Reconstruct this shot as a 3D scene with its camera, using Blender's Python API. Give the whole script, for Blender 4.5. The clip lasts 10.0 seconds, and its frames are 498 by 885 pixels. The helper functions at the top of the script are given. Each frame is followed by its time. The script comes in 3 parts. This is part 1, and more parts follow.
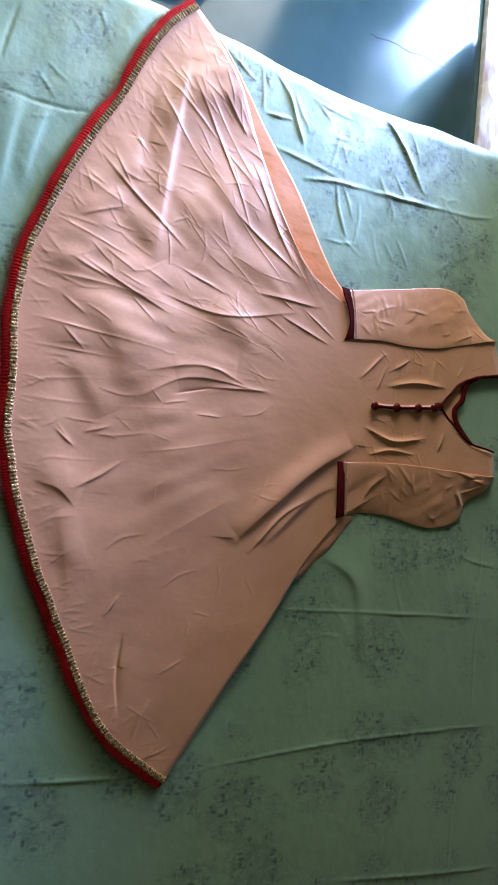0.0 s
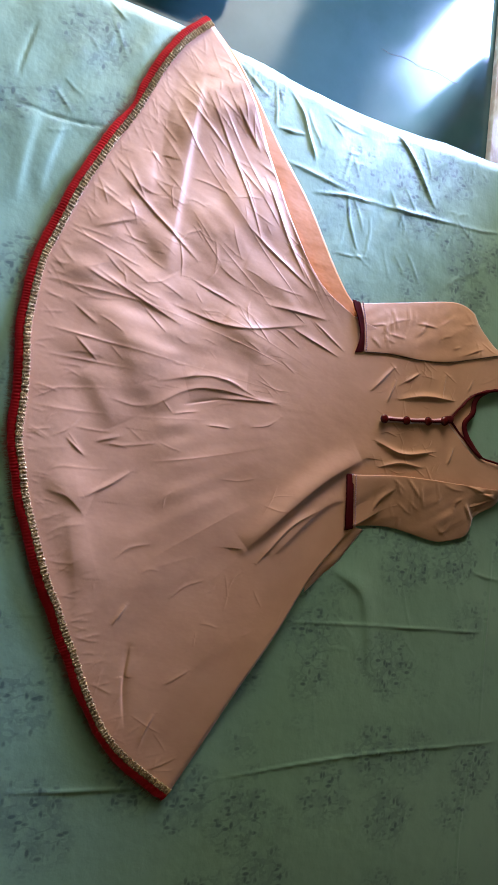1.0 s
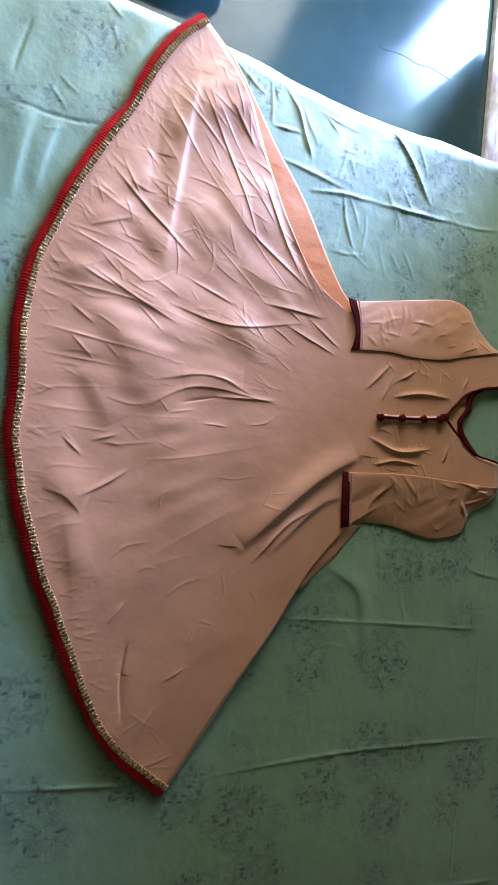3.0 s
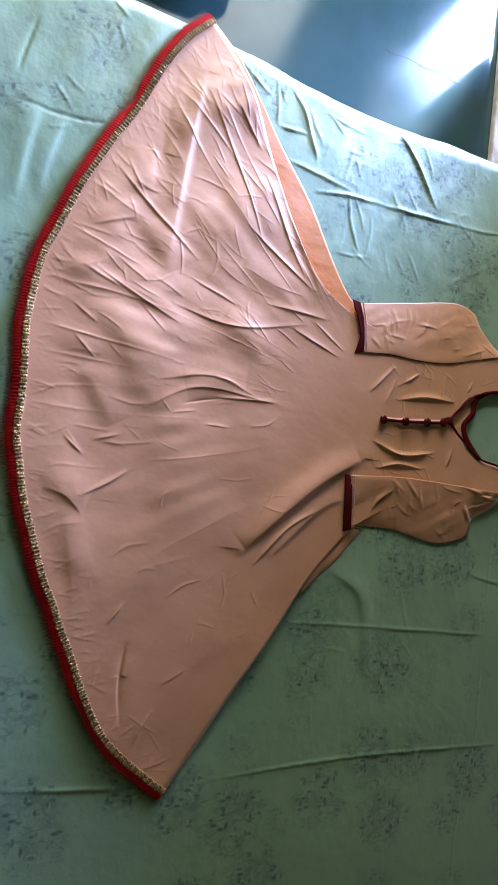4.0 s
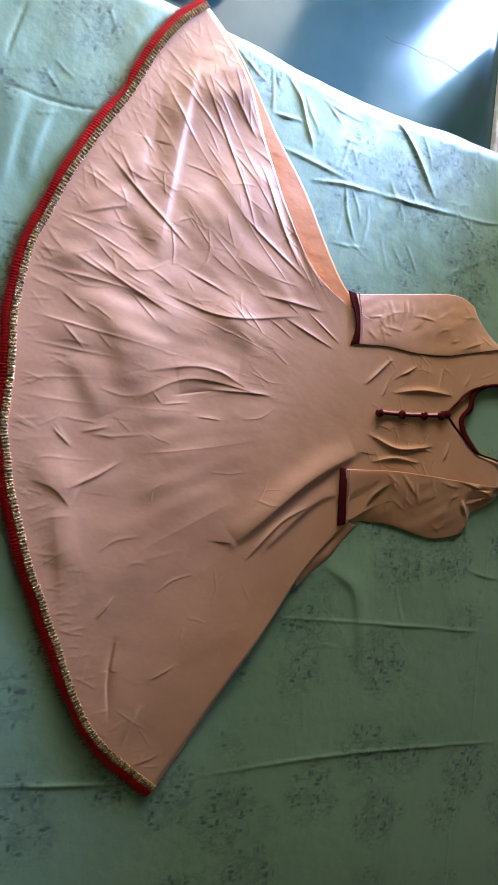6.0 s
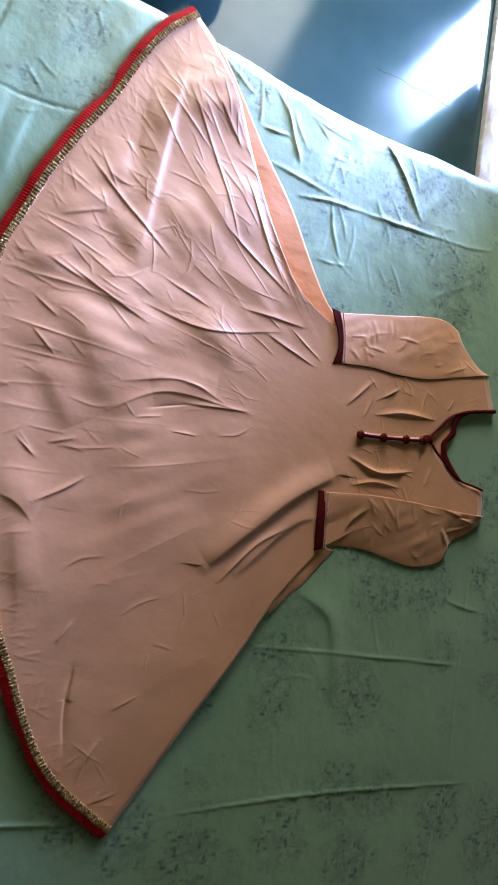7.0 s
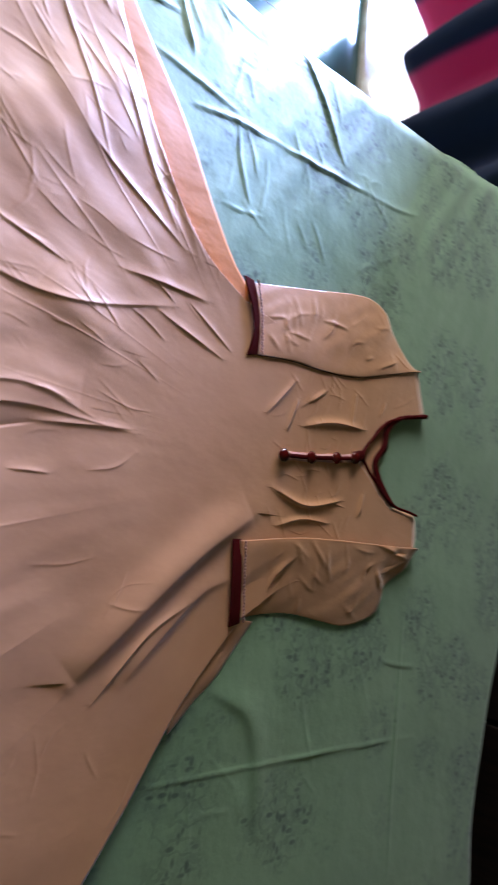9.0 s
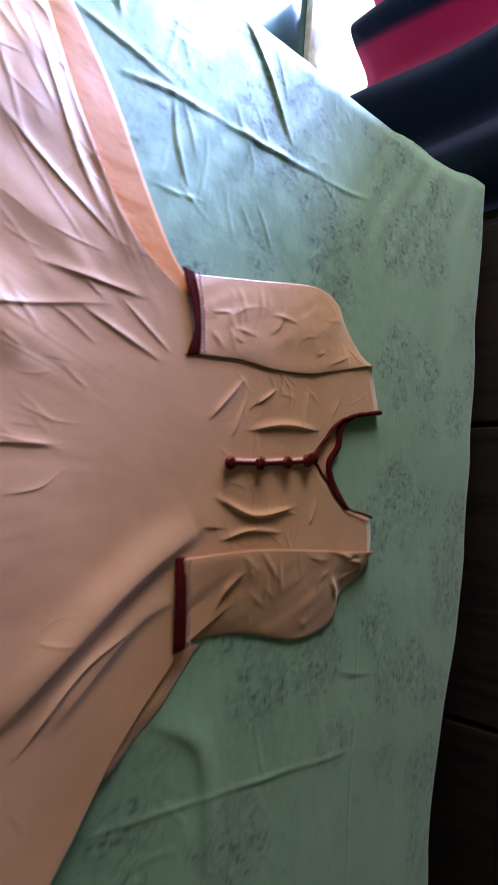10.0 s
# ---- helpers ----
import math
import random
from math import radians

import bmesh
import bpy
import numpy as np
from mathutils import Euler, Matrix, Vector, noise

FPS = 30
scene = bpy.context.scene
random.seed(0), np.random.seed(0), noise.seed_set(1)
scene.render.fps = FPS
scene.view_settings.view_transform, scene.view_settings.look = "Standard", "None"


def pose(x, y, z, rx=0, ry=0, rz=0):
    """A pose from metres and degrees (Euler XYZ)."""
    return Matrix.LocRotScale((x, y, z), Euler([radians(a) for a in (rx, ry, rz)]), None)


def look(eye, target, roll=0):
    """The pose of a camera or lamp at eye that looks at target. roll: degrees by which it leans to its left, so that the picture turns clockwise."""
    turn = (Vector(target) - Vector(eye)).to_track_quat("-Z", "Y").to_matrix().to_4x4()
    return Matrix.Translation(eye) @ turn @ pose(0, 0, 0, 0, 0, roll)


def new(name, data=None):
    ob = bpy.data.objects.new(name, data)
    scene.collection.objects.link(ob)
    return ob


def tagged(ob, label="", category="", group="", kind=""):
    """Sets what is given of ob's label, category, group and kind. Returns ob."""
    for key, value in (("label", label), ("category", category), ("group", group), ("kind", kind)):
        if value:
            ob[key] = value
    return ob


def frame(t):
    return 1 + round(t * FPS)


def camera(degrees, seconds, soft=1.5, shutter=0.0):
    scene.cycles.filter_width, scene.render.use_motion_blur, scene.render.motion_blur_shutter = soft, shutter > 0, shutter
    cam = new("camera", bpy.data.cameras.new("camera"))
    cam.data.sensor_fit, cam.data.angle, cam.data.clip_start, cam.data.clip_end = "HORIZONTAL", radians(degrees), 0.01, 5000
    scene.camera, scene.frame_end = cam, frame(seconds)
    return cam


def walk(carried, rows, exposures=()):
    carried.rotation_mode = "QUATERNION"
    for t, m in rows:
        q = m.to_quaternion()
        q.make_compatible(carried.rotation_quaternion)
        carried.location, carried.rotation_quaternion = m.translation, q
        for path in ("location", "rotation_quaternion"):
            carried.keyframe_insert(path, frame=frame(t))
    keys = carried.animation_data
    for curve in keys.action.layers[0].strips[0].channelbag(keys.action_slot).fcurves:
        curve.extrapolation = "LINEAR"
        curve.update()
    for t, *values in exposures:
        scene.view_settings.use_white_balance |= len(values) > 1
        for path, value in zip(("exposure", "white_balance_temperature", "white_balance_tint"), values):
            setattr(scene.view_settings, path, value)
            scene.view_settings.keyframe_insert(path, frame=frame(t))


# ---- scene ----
cam = camera(43.4, 10.0, soft=1.0, shutter=0.8)
PATH = [
    (0, (0.122, 0.124, 1.673), (-0.033, 0.896, -0.166), 85.5),
    (0.5, (0.124, 0.127, 1.672), (-0.055, 0.87, -0.176), 83.7),
    (1, (0.121, 0.122, 1.676), (-0.064, 0.863, -0.173), 83.7),
    (1.5, (0.116, 0.117, 1.678), (-0.046, 0.87, -0.168), 85.4),
    (2, (0.119, 0.116, 1.678), (-0.063, 0.849, -0.174), 83.0),
    (2.5, (0.116, 0.118, 1.68), (-0.053, 0.873, -0.164), 84.5),
    (4, (0.12, 0.125, 1.673), (-0.063, 0.868, -0.175), 84.4),
    (4.5, (0.123, 0.131, 1.671), (-0.058, 0.853, -0.185), 83.6),
    (5, (0.123, 0.135, 1.669), (-0.059, 0.867, -0.183), 83.5),
    (5.5, (0.122, 0.137, 1.669), (-0.06, 0.865, -0.185), 83.9),
    (6, (0.119, 0.153, 1.665), (-0.046, 0.884, -0.189), 85.6),
    (6.2, (0.116, 0.163, 1.673), (-0.065, 0.906, -0.175), 85.0),
    (7.3, (0.132, 0.175, 1.601), (-0.142, 0.951, -0.222), 81.8),
    (7.5, (0.126, 0.175, 1.592), (-0.17, 0.87, -0.26), 78.2),
    (8, (0.099, 0.192, 1.505), (-0.076, 0.887, -0.362), 84.9),
    (8.5, (0.075, 0.264, 1.408), (-0.138, 1.239, -0.325), 85.9),
    (9, (0.027, 0.253, 1.229), (-0.243, 1.519, -0.296), 86.7),
    (9.5, (0.008, 0.208, 1.203), (-0.156, 1.639, -0.184), 89.8),
    (10, (-0.02, 0.302, 1.184), (-0.236, 1.688, -0.241), 88.0),
]
walk(cam, [(t, look(eye, target, roll)) for t, eye, target, roll in PATH], exposures=[(0.0, 1.30, 6500, 10), (8.0, 1.30, 6500, 10), (9.0, 1.18, 6350, 10), (10.0, 1.22, 6200, 10)])

# ---- world, sun and large lights ----
world = bpy.data.worlds.new("daylight")
scene.world = world
world.use_nodes = True
wn = world.node_tree.nodes
sky = wn.new("ShaderNodeTexSky")
sky.sky_type, sky.sun_disc = "NISHITA", False
sky.sun_elevation, sky.sun_rotation = radians(58), radians(-55)
world.node_tree.links.new(sky.outputs[0], wn["Background"].inputs[0])
wn["Background"].inputs[1].default_value = 0.05

SUN_FROM = Vector((-0.82 * math.cos(radians(58)), 0.58 * math.cos(radians(58)), math.sin(radians(58))))
sun_data = bpy.data.lights.new("sun", "SUN")
sun_data.energy, sun_data.angle, sun_data.color = 4.0, radians(6.0), (1.0, 0.97, 0.94)
sun = new("sun", sun_data)
sun.matrix_world = look(SUN_FROM * 10, (0, 0, 0))


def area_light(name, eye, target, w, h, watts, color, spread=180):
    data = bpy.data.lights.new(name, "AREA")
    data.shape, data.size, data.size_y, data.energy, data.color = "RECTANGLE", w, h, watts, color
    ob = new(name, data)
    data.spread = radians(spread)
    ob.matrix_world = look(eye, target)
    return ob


# fill lamp for an added, unseen west window; lifts the shaded side
area_light("window_fill", (-2.41, 0.62, 1.20), (-0.4, 0.8, 0.55), 1.3, 0.9, 13.5, (0.97, 0.97, 0.88), 130)
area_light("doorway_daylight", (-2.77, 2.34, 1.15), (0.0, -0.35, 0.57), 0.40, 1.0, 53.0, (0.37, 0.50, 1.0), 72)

# ---- materials ----


class Mat:
    """A node material with a principled shader; short calls to add nodes to it."""

    def __init__(self, name, color=(0.5, 0.5, 0.5), rough=0.6, metal=0.0):
        self.m = bpy.data.materials.new(name)
        self.m.use_nodes = True
        self.t = self.m.node_tree
        self.b = self.t.nodes["Principled BSDF"]
        self.b.inputs["Base Color"].default_value = (*color, 1)
        self.b.inputs["Roughness"].default_value = rough
        self.b.inputs["Metallic"].default_value = metal

    def node(self, kind, **values):
        n = self.t.nodes.new(kind)
        for key, value in values.items():
            setattr(n, key, value)
        return n

    def link(self, a, b):
        self.t.links.new(a, b)

    def coords(self, scale=(1, 1, 1), rot=(0, 0, 0)):
        n = self.node("ShaderNodeTexCoord")
        p = self.node("ShaderNodeMapping")
        p.inputs["Scale"].default_value = scale
        p.inputs["Rotation"].default_value = rot
        self.link(n.outputs["Object"], p.inputs[0])
        return p.outputs[0]

    def noise(self, scale, detail=3, vec=None, rough=0.55):
        n = self.node("ShaderNodeTexNoise")
        n.inputs["Scale"].default_value, n.inputs["Detail"].default_value = scale, detail
        n.inputs["Roughness"].default_value = rough
        self.link(vec or self.coords(), n.inputs["Vector"])
        return n.outputs[0]

    def voronoi(self, scale, vec=None, feature="F1", out="Distance"):
        n = self.node("ShaderNodeTexVoronoi", feature=feature)
        n.inputs["Scale"].default_value = scale
        self.link(vec or self.coords(), n.inputs["Vector"])
        return n.outputs[out]

    def ramp(self, value, a, b, lo=0.0, hi=1.0):
        n = self.node("ShaderNodeMapRange", interpolation_type="SMOOTHSTEP")
        self.link(value, n.inputs["Value"])
        for key, v in zip(("From Min", "From Max", "To Min", "To Max"), (a, b, lo, hi)):
            n.inputs[key].default_value = v
        return n.outputs[0]

    def math(self, op, a, b):
        n = self.node("ShaderNodeMath", operation=op)
        for i, v in enumerate((a, b)):
            if isinstance(v, (int, float)):
                n.inputs[i].default_value = v
            else:
                self.link(v, n.inputs[i])
        return n.outputs[0]

    def mix(self, factor, a, b):
        n = self.node("ShaderNodeMix", data_type="RGBA")
        self.link(factor, n.inputs[0])
        for i, v in ((6, a), (7, b)):
            if isinstance(v, tuple):
                n.inputs[i].default_value = (*v, 1)
            else:
                self.link(v, n.inputs[i])
        return n.outputs[2]

    def bump(self, height, strength, distance):
        n = self.node("ShaderNodeBump")
        n.inputs["Strength"].default_value, n.inputs["Distance"].default_value = strength, distance
        self.link(height, n.inputs["Height"])
        self.link(n.outputs[0], self.b.inputs["Normal"])

    def color(self, socket):
        self.link(socket, self.b.inputs["Base Color"])

    def rough(self, socket):
        self.link(socket, self.b.inputs["Roughness"])


def cloth_mat(name, color, other, rough=0.6, sheen=0.3, weave=900, bump=0.5, crumple=0.005):
    m = Mat(name, color, rough)
    m.color(m.mix(m.ramp(m.noise(9, 4), 0.3, 0.7), color, other))
    fine = m.noise(weave, 2, m.coords((1, 0.35, 1)))
    rumple = m.noise(26, 3, m.coords((1, 0.6, 1), (0, 0, 0.5)), 0.5)
    m.bump(m.math("ADD", m.math("MULTIPLY", fine, 0.012), rumple), bump, crumple)
    m.b.inputs["Sheen Weight"].default_value = sheen
    m.b.inputs["Sheen Roughness"].default_value = 0.4
    return m


m = cloth_mat("peach satin", (0.775, 0.378, 0.205), (0.70, 0.330, 0.172), 0.40, 0.8, 900, 0.22)
m.rough(m.ramp(m.noise(30, 4), 0.3, 0.7, 0.38, 0.50))
m.b.inputs["Specular IOR Level"].default_value = 0.70
m.b.inputs["Sheen Tint"].default_value = (0.88, 0.92, 1.0, 1)
PEACH = m.m
# back panel's inside: its shade and show-through are put into the deeper orange
PEACH_SHADED = cloth_mat("shaded orange peach satin", (0.74, 0.245, 0.055), (0.64, 0.205, 0.045), 0.6, 0.0).m
m = cloth_mat("crimson hem band", (0.60, 0.008, 0.014), (0.46, 0.006, 0.010), 0.85, 0.0, 500, 0.6)
m.b.inputs["Specular IOR Level"].default_value = 0.2
RED = m.m
m = cloth_mat("maroon cuff cloth", (0.095, 0.004, 0.006), (0.065, 0.003, 0.004), 0.9, 0.0)
m.b.inputs["Specular IOR Level"].default_value = 0.12
MAROON = m.m
m = Mat("gold lace thread", (0.62, 0.40, 0.16), 0.35, 0.8)
m.color(m.mix(m.ramp(m.noise(220, 2), 0.42, 0.62), (0.26, 0.14, 0.05), (0.80, 0.58, 0.28)))
GOLD = m.m
FRINGE = cloth_mat("dark red fringe", (0.26, 0.07, 0.05), (0.20, 0.11, 0.07), 0.9, 0.0).m
m = Mat("brown lace ground", (0.17, 0.09, 0.035), 0.7)
m.color(m.mix(m.ramp(m.noise(300, 2), 0.4, 0.6), (0.20, 0.09, 0.03), (0.52, 0.33, 0.13)))
LACE = m.m
m = Mat("maroon glossy bead", (0.10, 0.005, 0.005), 0.15)
BEAD = m.m
# seam cord; the dark brown carries the shade under the sleeve's lip
SEAM_SHADE = cloth_mat("brown seam thread and shade", (0.20, 0.09, 0.05), (0.15, 0.07, 0.04), 0.8, 0.0).m
PINK = cloth_mat("pale pink edging", (0.74, 0.42, 0.42), (0.62, 0.32, 0.32), 0.5).m

# mint bedsheet with clusters of dark grey-green printed sprigs
m = Mat("printed mint cotton", (0.40, 0.57, 0.46), 0.52)
warp = m.node("ShaderNodeVectorMath", operation="ADD")
wob = m.node("ShaderNodeTexNoise")
wob.inputs["Scale"].default_value, wob.inputs["Detail"].default_value = 26, 3
m.link(m.coords(), wob.inputs["Vector"])
sc = m.node("ShaderNodeVectorMath", operation="SCALE")
sc.inputs["Scale"].default_value = 0.035
m.link(wob.outputs["Color"], sc.inputs[0])
m.link(m.coords(), warp.inputs[0])
m.link(sc.outputs[0], warp.inputs[1])
cluster = m.ramp(m.voronoi(7.5, warp.outputs[0]), 0.34, 0.60, 1, 0)


def contour(scale, turn, wide):
    """Thin drawn outlines that wander through the cloth."""
    n = m.noise(scale, 2, m.coords((1, 0.8, 1), (0, 0, turn)), 0.5)
    return m.ramp(m.math("ABSOLUTE", m.math("SUBTRACT", n, 0.5), 0), wide, wide * 2.2, 1, 0)


leaf_a = m.ramp(m.voronoi(88, m.coords((1, 0.5, 1), (0, 0, 0.6))), 0.16, 0.42, 1, 0)
leaf_b = m.ramp(m.voronoi(80, m.coords((0.5, 1, 1), (0, 0, 0.2))), 0.14, 0.40, 1, 0)
leaves = m.math("MULTIPLY", m.math("MAXIMUM", leaf_a, leaf_b), m.ramp(m.noise(30, 2), 0.38, 0.52))
petal = m.math("MAXIMUM", leaves, m.math("MULTIPLY", contour(40, 0.5, 0.03), 0.35))
gaps = m.ramp(m.noise(18, 4), 0.30, 0.46)
sprig = m.math("MULTIPLY", m.math("MULTIPLY", cluster, petal), gaps)
dots = m.math("MULTIPLY", m.ramp(m.voronoi(30, m.coords((1, 1, 1), (0, 0, 0.6))), 0.14, 0.22, 1, 0), m.ramp(m.noise(11, 2), 0.5, 0.6))
bloom = m.math("MULTIPLY", m.ramp(m.voronoi(7.5, warp.outputs[0]), 0.25, 0.62, 1, 0), m.ramp(m.noise(42, 3), 0.36, 0.62))
base = m.mix(m.ramp(m.noise(5, 4), 0.35, 0.65), (0.245, 0.408, 0.248), (0.278, 0.446, 0.276))
tinted = m.mix(m.math("MULTIPLY", bloom, 0.6), base, (0.165, 0.275, 0.195))
dotted = m.mix(m.math("MULTIPLY", dots, 0.30), tinted, (0.12, 0.21, 0.16))
m.color(m.mix(m.math("MULTIPLY", sprig, 0.95), dotted, (0.055, 0.115, 0.085)))
m.bump(m.math("ADD", m.math("MULTIPLY", m.noise(1100, 2), 0.015), m.noise(20, 4, None, 0.5)), 0.5, 0.005)
m.b.inputs["Sheen Weight"].default_value = 0.45
m.b.inputs["Sheen Roughness"].default_value = 0.55
m.b.inputs["Sheen Tint"].default_value = (0.86, 0.88, 1.0, 1)
m.b.inputs["Specular IOR Level"].default_value = 1.0
SHEET = m.m

m = Mat("polished grey cement", (0.20, 0.25, 0.27), 0.22)
m.color(m.mix(m.ramp(m.noise(5, 8, None, 0.65), 0.30, 0.70), (0.034, 0.074, 0.080), (0.042, 0.086, 0.094)))
m.rough(m.ramp(m.noise(7, 4), 0.3, 0.7, 0.10, 0.16))
m.b.inputs["Specular IOR Level"].default_value = 0.25
m.bump(m.noise(40, 3), 0.06, 0.001)
CEMENT = m.m
# wall colour is made up: ochre-green to warm the light bounced into shade
m = Mat("ochre-green bounce wall paint", (0.38, 0.43, 0.40), 0.8)
m.color(m.mix(m.ramp(m.noise(2.2, 6), 0.3, 0.7), (0.20, 0.195, 0.085), (0.25, 0.235, 0.105)))
m.bump(m.noise(60, 4), 0.2, 0.003)
PAINT = m.m
# unseen ceiling, light ochre so that it bounces fill down on the bed
m = Mat("ochre bounce ceiling paint", (0.36, 0.335, 0.20), 0.85)
m.bump(m.noise(30, 3), 0.1, 0.003)
CEIL = m.m
m = Mat("mottled brown and white marble", (0.7, 0.66, 0.62), 0.35)
m.color(m.mix(m.ramp(m.noise(14, 6, m.coords((1, 2.5, 1))), 0.42, 0.6), (0.60, 0.50, 0.46), (0.82, 0.80, 0.80)))
MARBLE = m.m
m = Mat("pale concrete yard", (0.62, 0.60, 0.57), 0.85)
m.color(m.mix(m.ramp(m.noise(3, 6), 0.3, 0.7), (0.70, 0.68, 0.66), (0.78, 0.76, 0.74)))
YARD = m.m
m = Mat("dark stained wood", (0.055, 0.028, 0.018), 0.42)
m.color(m.mix(m.ramp(m.noise(7, 5, m.coords((9, 9, 0.7))), 0.35, 0.65), (0.007, 0.005, 0.005), (0.022, 0.012, 0.010)))
m.bump(m.noise(9, 5, m.coords((12, 12, 0.8))), 0.15, 0.002)
WOOD = m.m
m = Mat("dull steel", (0.55, 0.55, 0.53), 0.35, 1.0)
STEEL = m.m
m = Mat("blue plastic", (0.012, 0.11, 0.36), 0.25)
m.color(m.mix(m.ramp(m.noise(12, 3), 0.3, 0.7), (0.010, 0.09, 0.31), (0.016, 0.13, 0.40)))
BLUE = m.m
m = Mat("mattress ticking", (0.5, 0.47, 0.42), 0.8)
m.bump(m.noise(200, 2), 0.2, 0.001)
TICK = m.m

# striped curtain: bands run down the cloth
m = Mat("navy and magenta striped curtain", (0.02, 0.02, 0.06), 0.75)
pos = m.node("ShaderNodeSeparateXYZ")
m.link(m.coords(), pos.inputs[0])
wave = m.math("SINE", m.math("MULTIPLY", m.math("ADD", pos.outputs[0], 0.07), 25.0), 0)
# bands turn navy past the door jamb: shade of the un-backlit cloth, in colour
band = m.math("SUBTRACT", 1.0, m.math("MULTIPLY", m.ramp(wave, -0.6, -0.15), m.ramp(pos.outputs[0], 0.0, 0.05, 1, 0)))
stripe = m.mix(band, (0.42, 0.03, 0.12), (0.008, 0.014, 0.05))
m.color(stripe)
trans = m.node("ShaderNodeBsdfTranslucent")
m.link(stripe, trans.inputs[0])
both = m.node("ShaderNodeMixShader")
both.inputs[0].default_value = 0.32
m.link(m.b.outputs[0], both.inputs[1])
m.link(trans.outputs[0], both.inputs[2])
m.link(both.outputs[0], m.t.nodes["Material Output"].inputs["Surface"])
m.bump(m.noise(500, 2), 0.3, 0.001)
CURTAIN = m.m

# ---- mesh helpers ----


def grid_mesh(name, points, material, flip=False):
    """A smooth mesh from an array of points [rows, columns, 3]."""
    r, c, _ = points.shape
    i = np.arange(r * c).reshape(r, c)
    quads = np.stack([i[:-1, :-1], i[:-1, 1:], i[1:, 1:], i[1:, :-1]], -1).reshape(-1, 4)
    if flip:
        quads = quads[:, ::-1]
    me = bpy.data.meshes.new(name)
    me.from_pydata(points.reshape(-1, 3).tolist(), [], quads.tolist())
    me.polygons.foreach_set("use_smooth", np.ones(len(me.polygons), dtype=bool))
    me.materials.append(material)
    me.update()
    return me


def part(name, data, material, parent=None, label=""):
    """Links a bmesh or a mesh as one object under a thing."""
    if isinstance(data, bmesh.types.BMesh):
        me = bpy.data.meshes.new(name)
        data.to_mesh(me)
        data.free()
        me.materials.append(material)
        data = me
    ob = new(name, data)
    ob.parent = parent
    if label:
        ob["label"] = label
    return ob


def thicken(ob, thickness, offset=-1.0):
    mod = ob.modifiers.new("thickness", "SOLIDIFY")
    mod.thickness, mod.offset = thickness, offset
    return ob


def add_box(bm, lo, hi, bevel=0.0):
    made = bmesh.ops.create_cube(bm, size=1.0)["verts"]
    for v in made:
        v.co = Vector([lo[k] + (v.co[k] + 0.5) * (hi[k] - lo[k]) for k in range(3)])
    if bevel:
        edges = list({e for v in made for e in v.link_edges})
        bmesh.ops.bevel(bm, geom=edges, offset=bevel, segments=2, affect="EDGES", profile=0.5)


def box(lo, hi, bevel=0.0):
    bm = bmesh.new()
    add_box(bm, lo, hi, bevel)
    return bm


def smooth_curve(points, n):
    """n points evenly along a smooth curve through the given ones."""
    p = np.array(points, float)
    q = np.vstack([2 * p[0] - p[1], p, 2 * p[-1] - p[-2]])
    out = []
    for k in range(1, len(q) - 2):
        s = np.linspace(0, 1, 40, endpoint=False)[:, None]
        a, b, c, d = q[k - 1], q[k], q[k + 1], q[k + 2]
        out.append(0.5 * (2 * b + (c - a) * s + (2 * a - 5 * b + 4 * c - d) * s ** 2 + (3 * b - a - 3 * c + d) * s ** 3))
    out = np.vstack(out + [p[-1:]])
    run = np.concatenate([[0], np.cumsum(np.linalg.norm(np.diff(out, axis=0), axis=1))])
    want = np.linspace(0, run[-1], n)
    return np.stack([np.interp(want, run, out[:, k]) for k in range(out.shape[1])], 1)


def ripple(x, y, size, seed, waves=14, stretch=1.0, angle=0.0):
    """Smooth random relief, about -1 to 1, with features of that size."""
    rng = np.random.RandomState(seed)
    ca, sa = math.cos(angle), math.sin(angle)
    u, v = x * ca + y * sa, (-x * sa + y * ca) / stretch
    total = np.zeros_like(x)
    for _ in range(waves):
        a, f = rng.uniform(0, 2 * np.pi), rng.uniform(0.6, 1.6) * np.pi / size
        total += np.sin(f * (u * np.cos(a) + v * np.sin(a)) + rng.uniform(0, 2 * np.pi))
    return total / math.sqrt(waves)


def creases(x, y, rows, gain=1.0):
    """Height of folds: each row is start, middle, end (x, y each), height and half-width in millimetres."""
    z = np.zeros_like(x)
    for x0, y0, x1, y1, x2, y2, amp, wide in rows:
        w = wide * (0.00042 if wide < 10 else 0.001)
        line = smooth_curve([(x0, y0), (x1, y1), (x2, y2)], 17)
        near = (x > line[:, 0].min() - 9 * w) & (x < line[:, 0].max() + 9 * w) & (y > line[:, 1].min() - 9 * w) & (y < line[:, 1].max() + 9 * w)
        if not near.any():
            continue
        px, py = x[near], y[near]
        best, where, away = np.full(px.shape, 9.0), np.zeros(px.shape), np.zeros(px.shape, bool)
        for k in range(16):
            a, d = line[k], line[k + 1] - line[k]
            s = np.clip(((px - a[0]) * d[0] + (py - a[1]) * d[1]) / (d @ d), 0, 1)
            rx = px - a[0] - s * d[0]
            dist = np.hypot(rx, py - a[1] - s * d[1])
            closer = dist < best
            best[closer], where[closer], away[closer] = dist[closer], ((k + s) / 16)[closer], (rx > 0)[closer]
        taper = np.sin(np.pi * np.clip(where, 0.02, 0.98)) ** 0.6
        reach = np.where(away, 0.62 if wide < 20 else 0.95, 1.7) * w
        z[near] += amp * 0.001 * gain * taper * np.exp(-(best / reach) ** (1.35 if wide < 10 else 2.0))
    return z


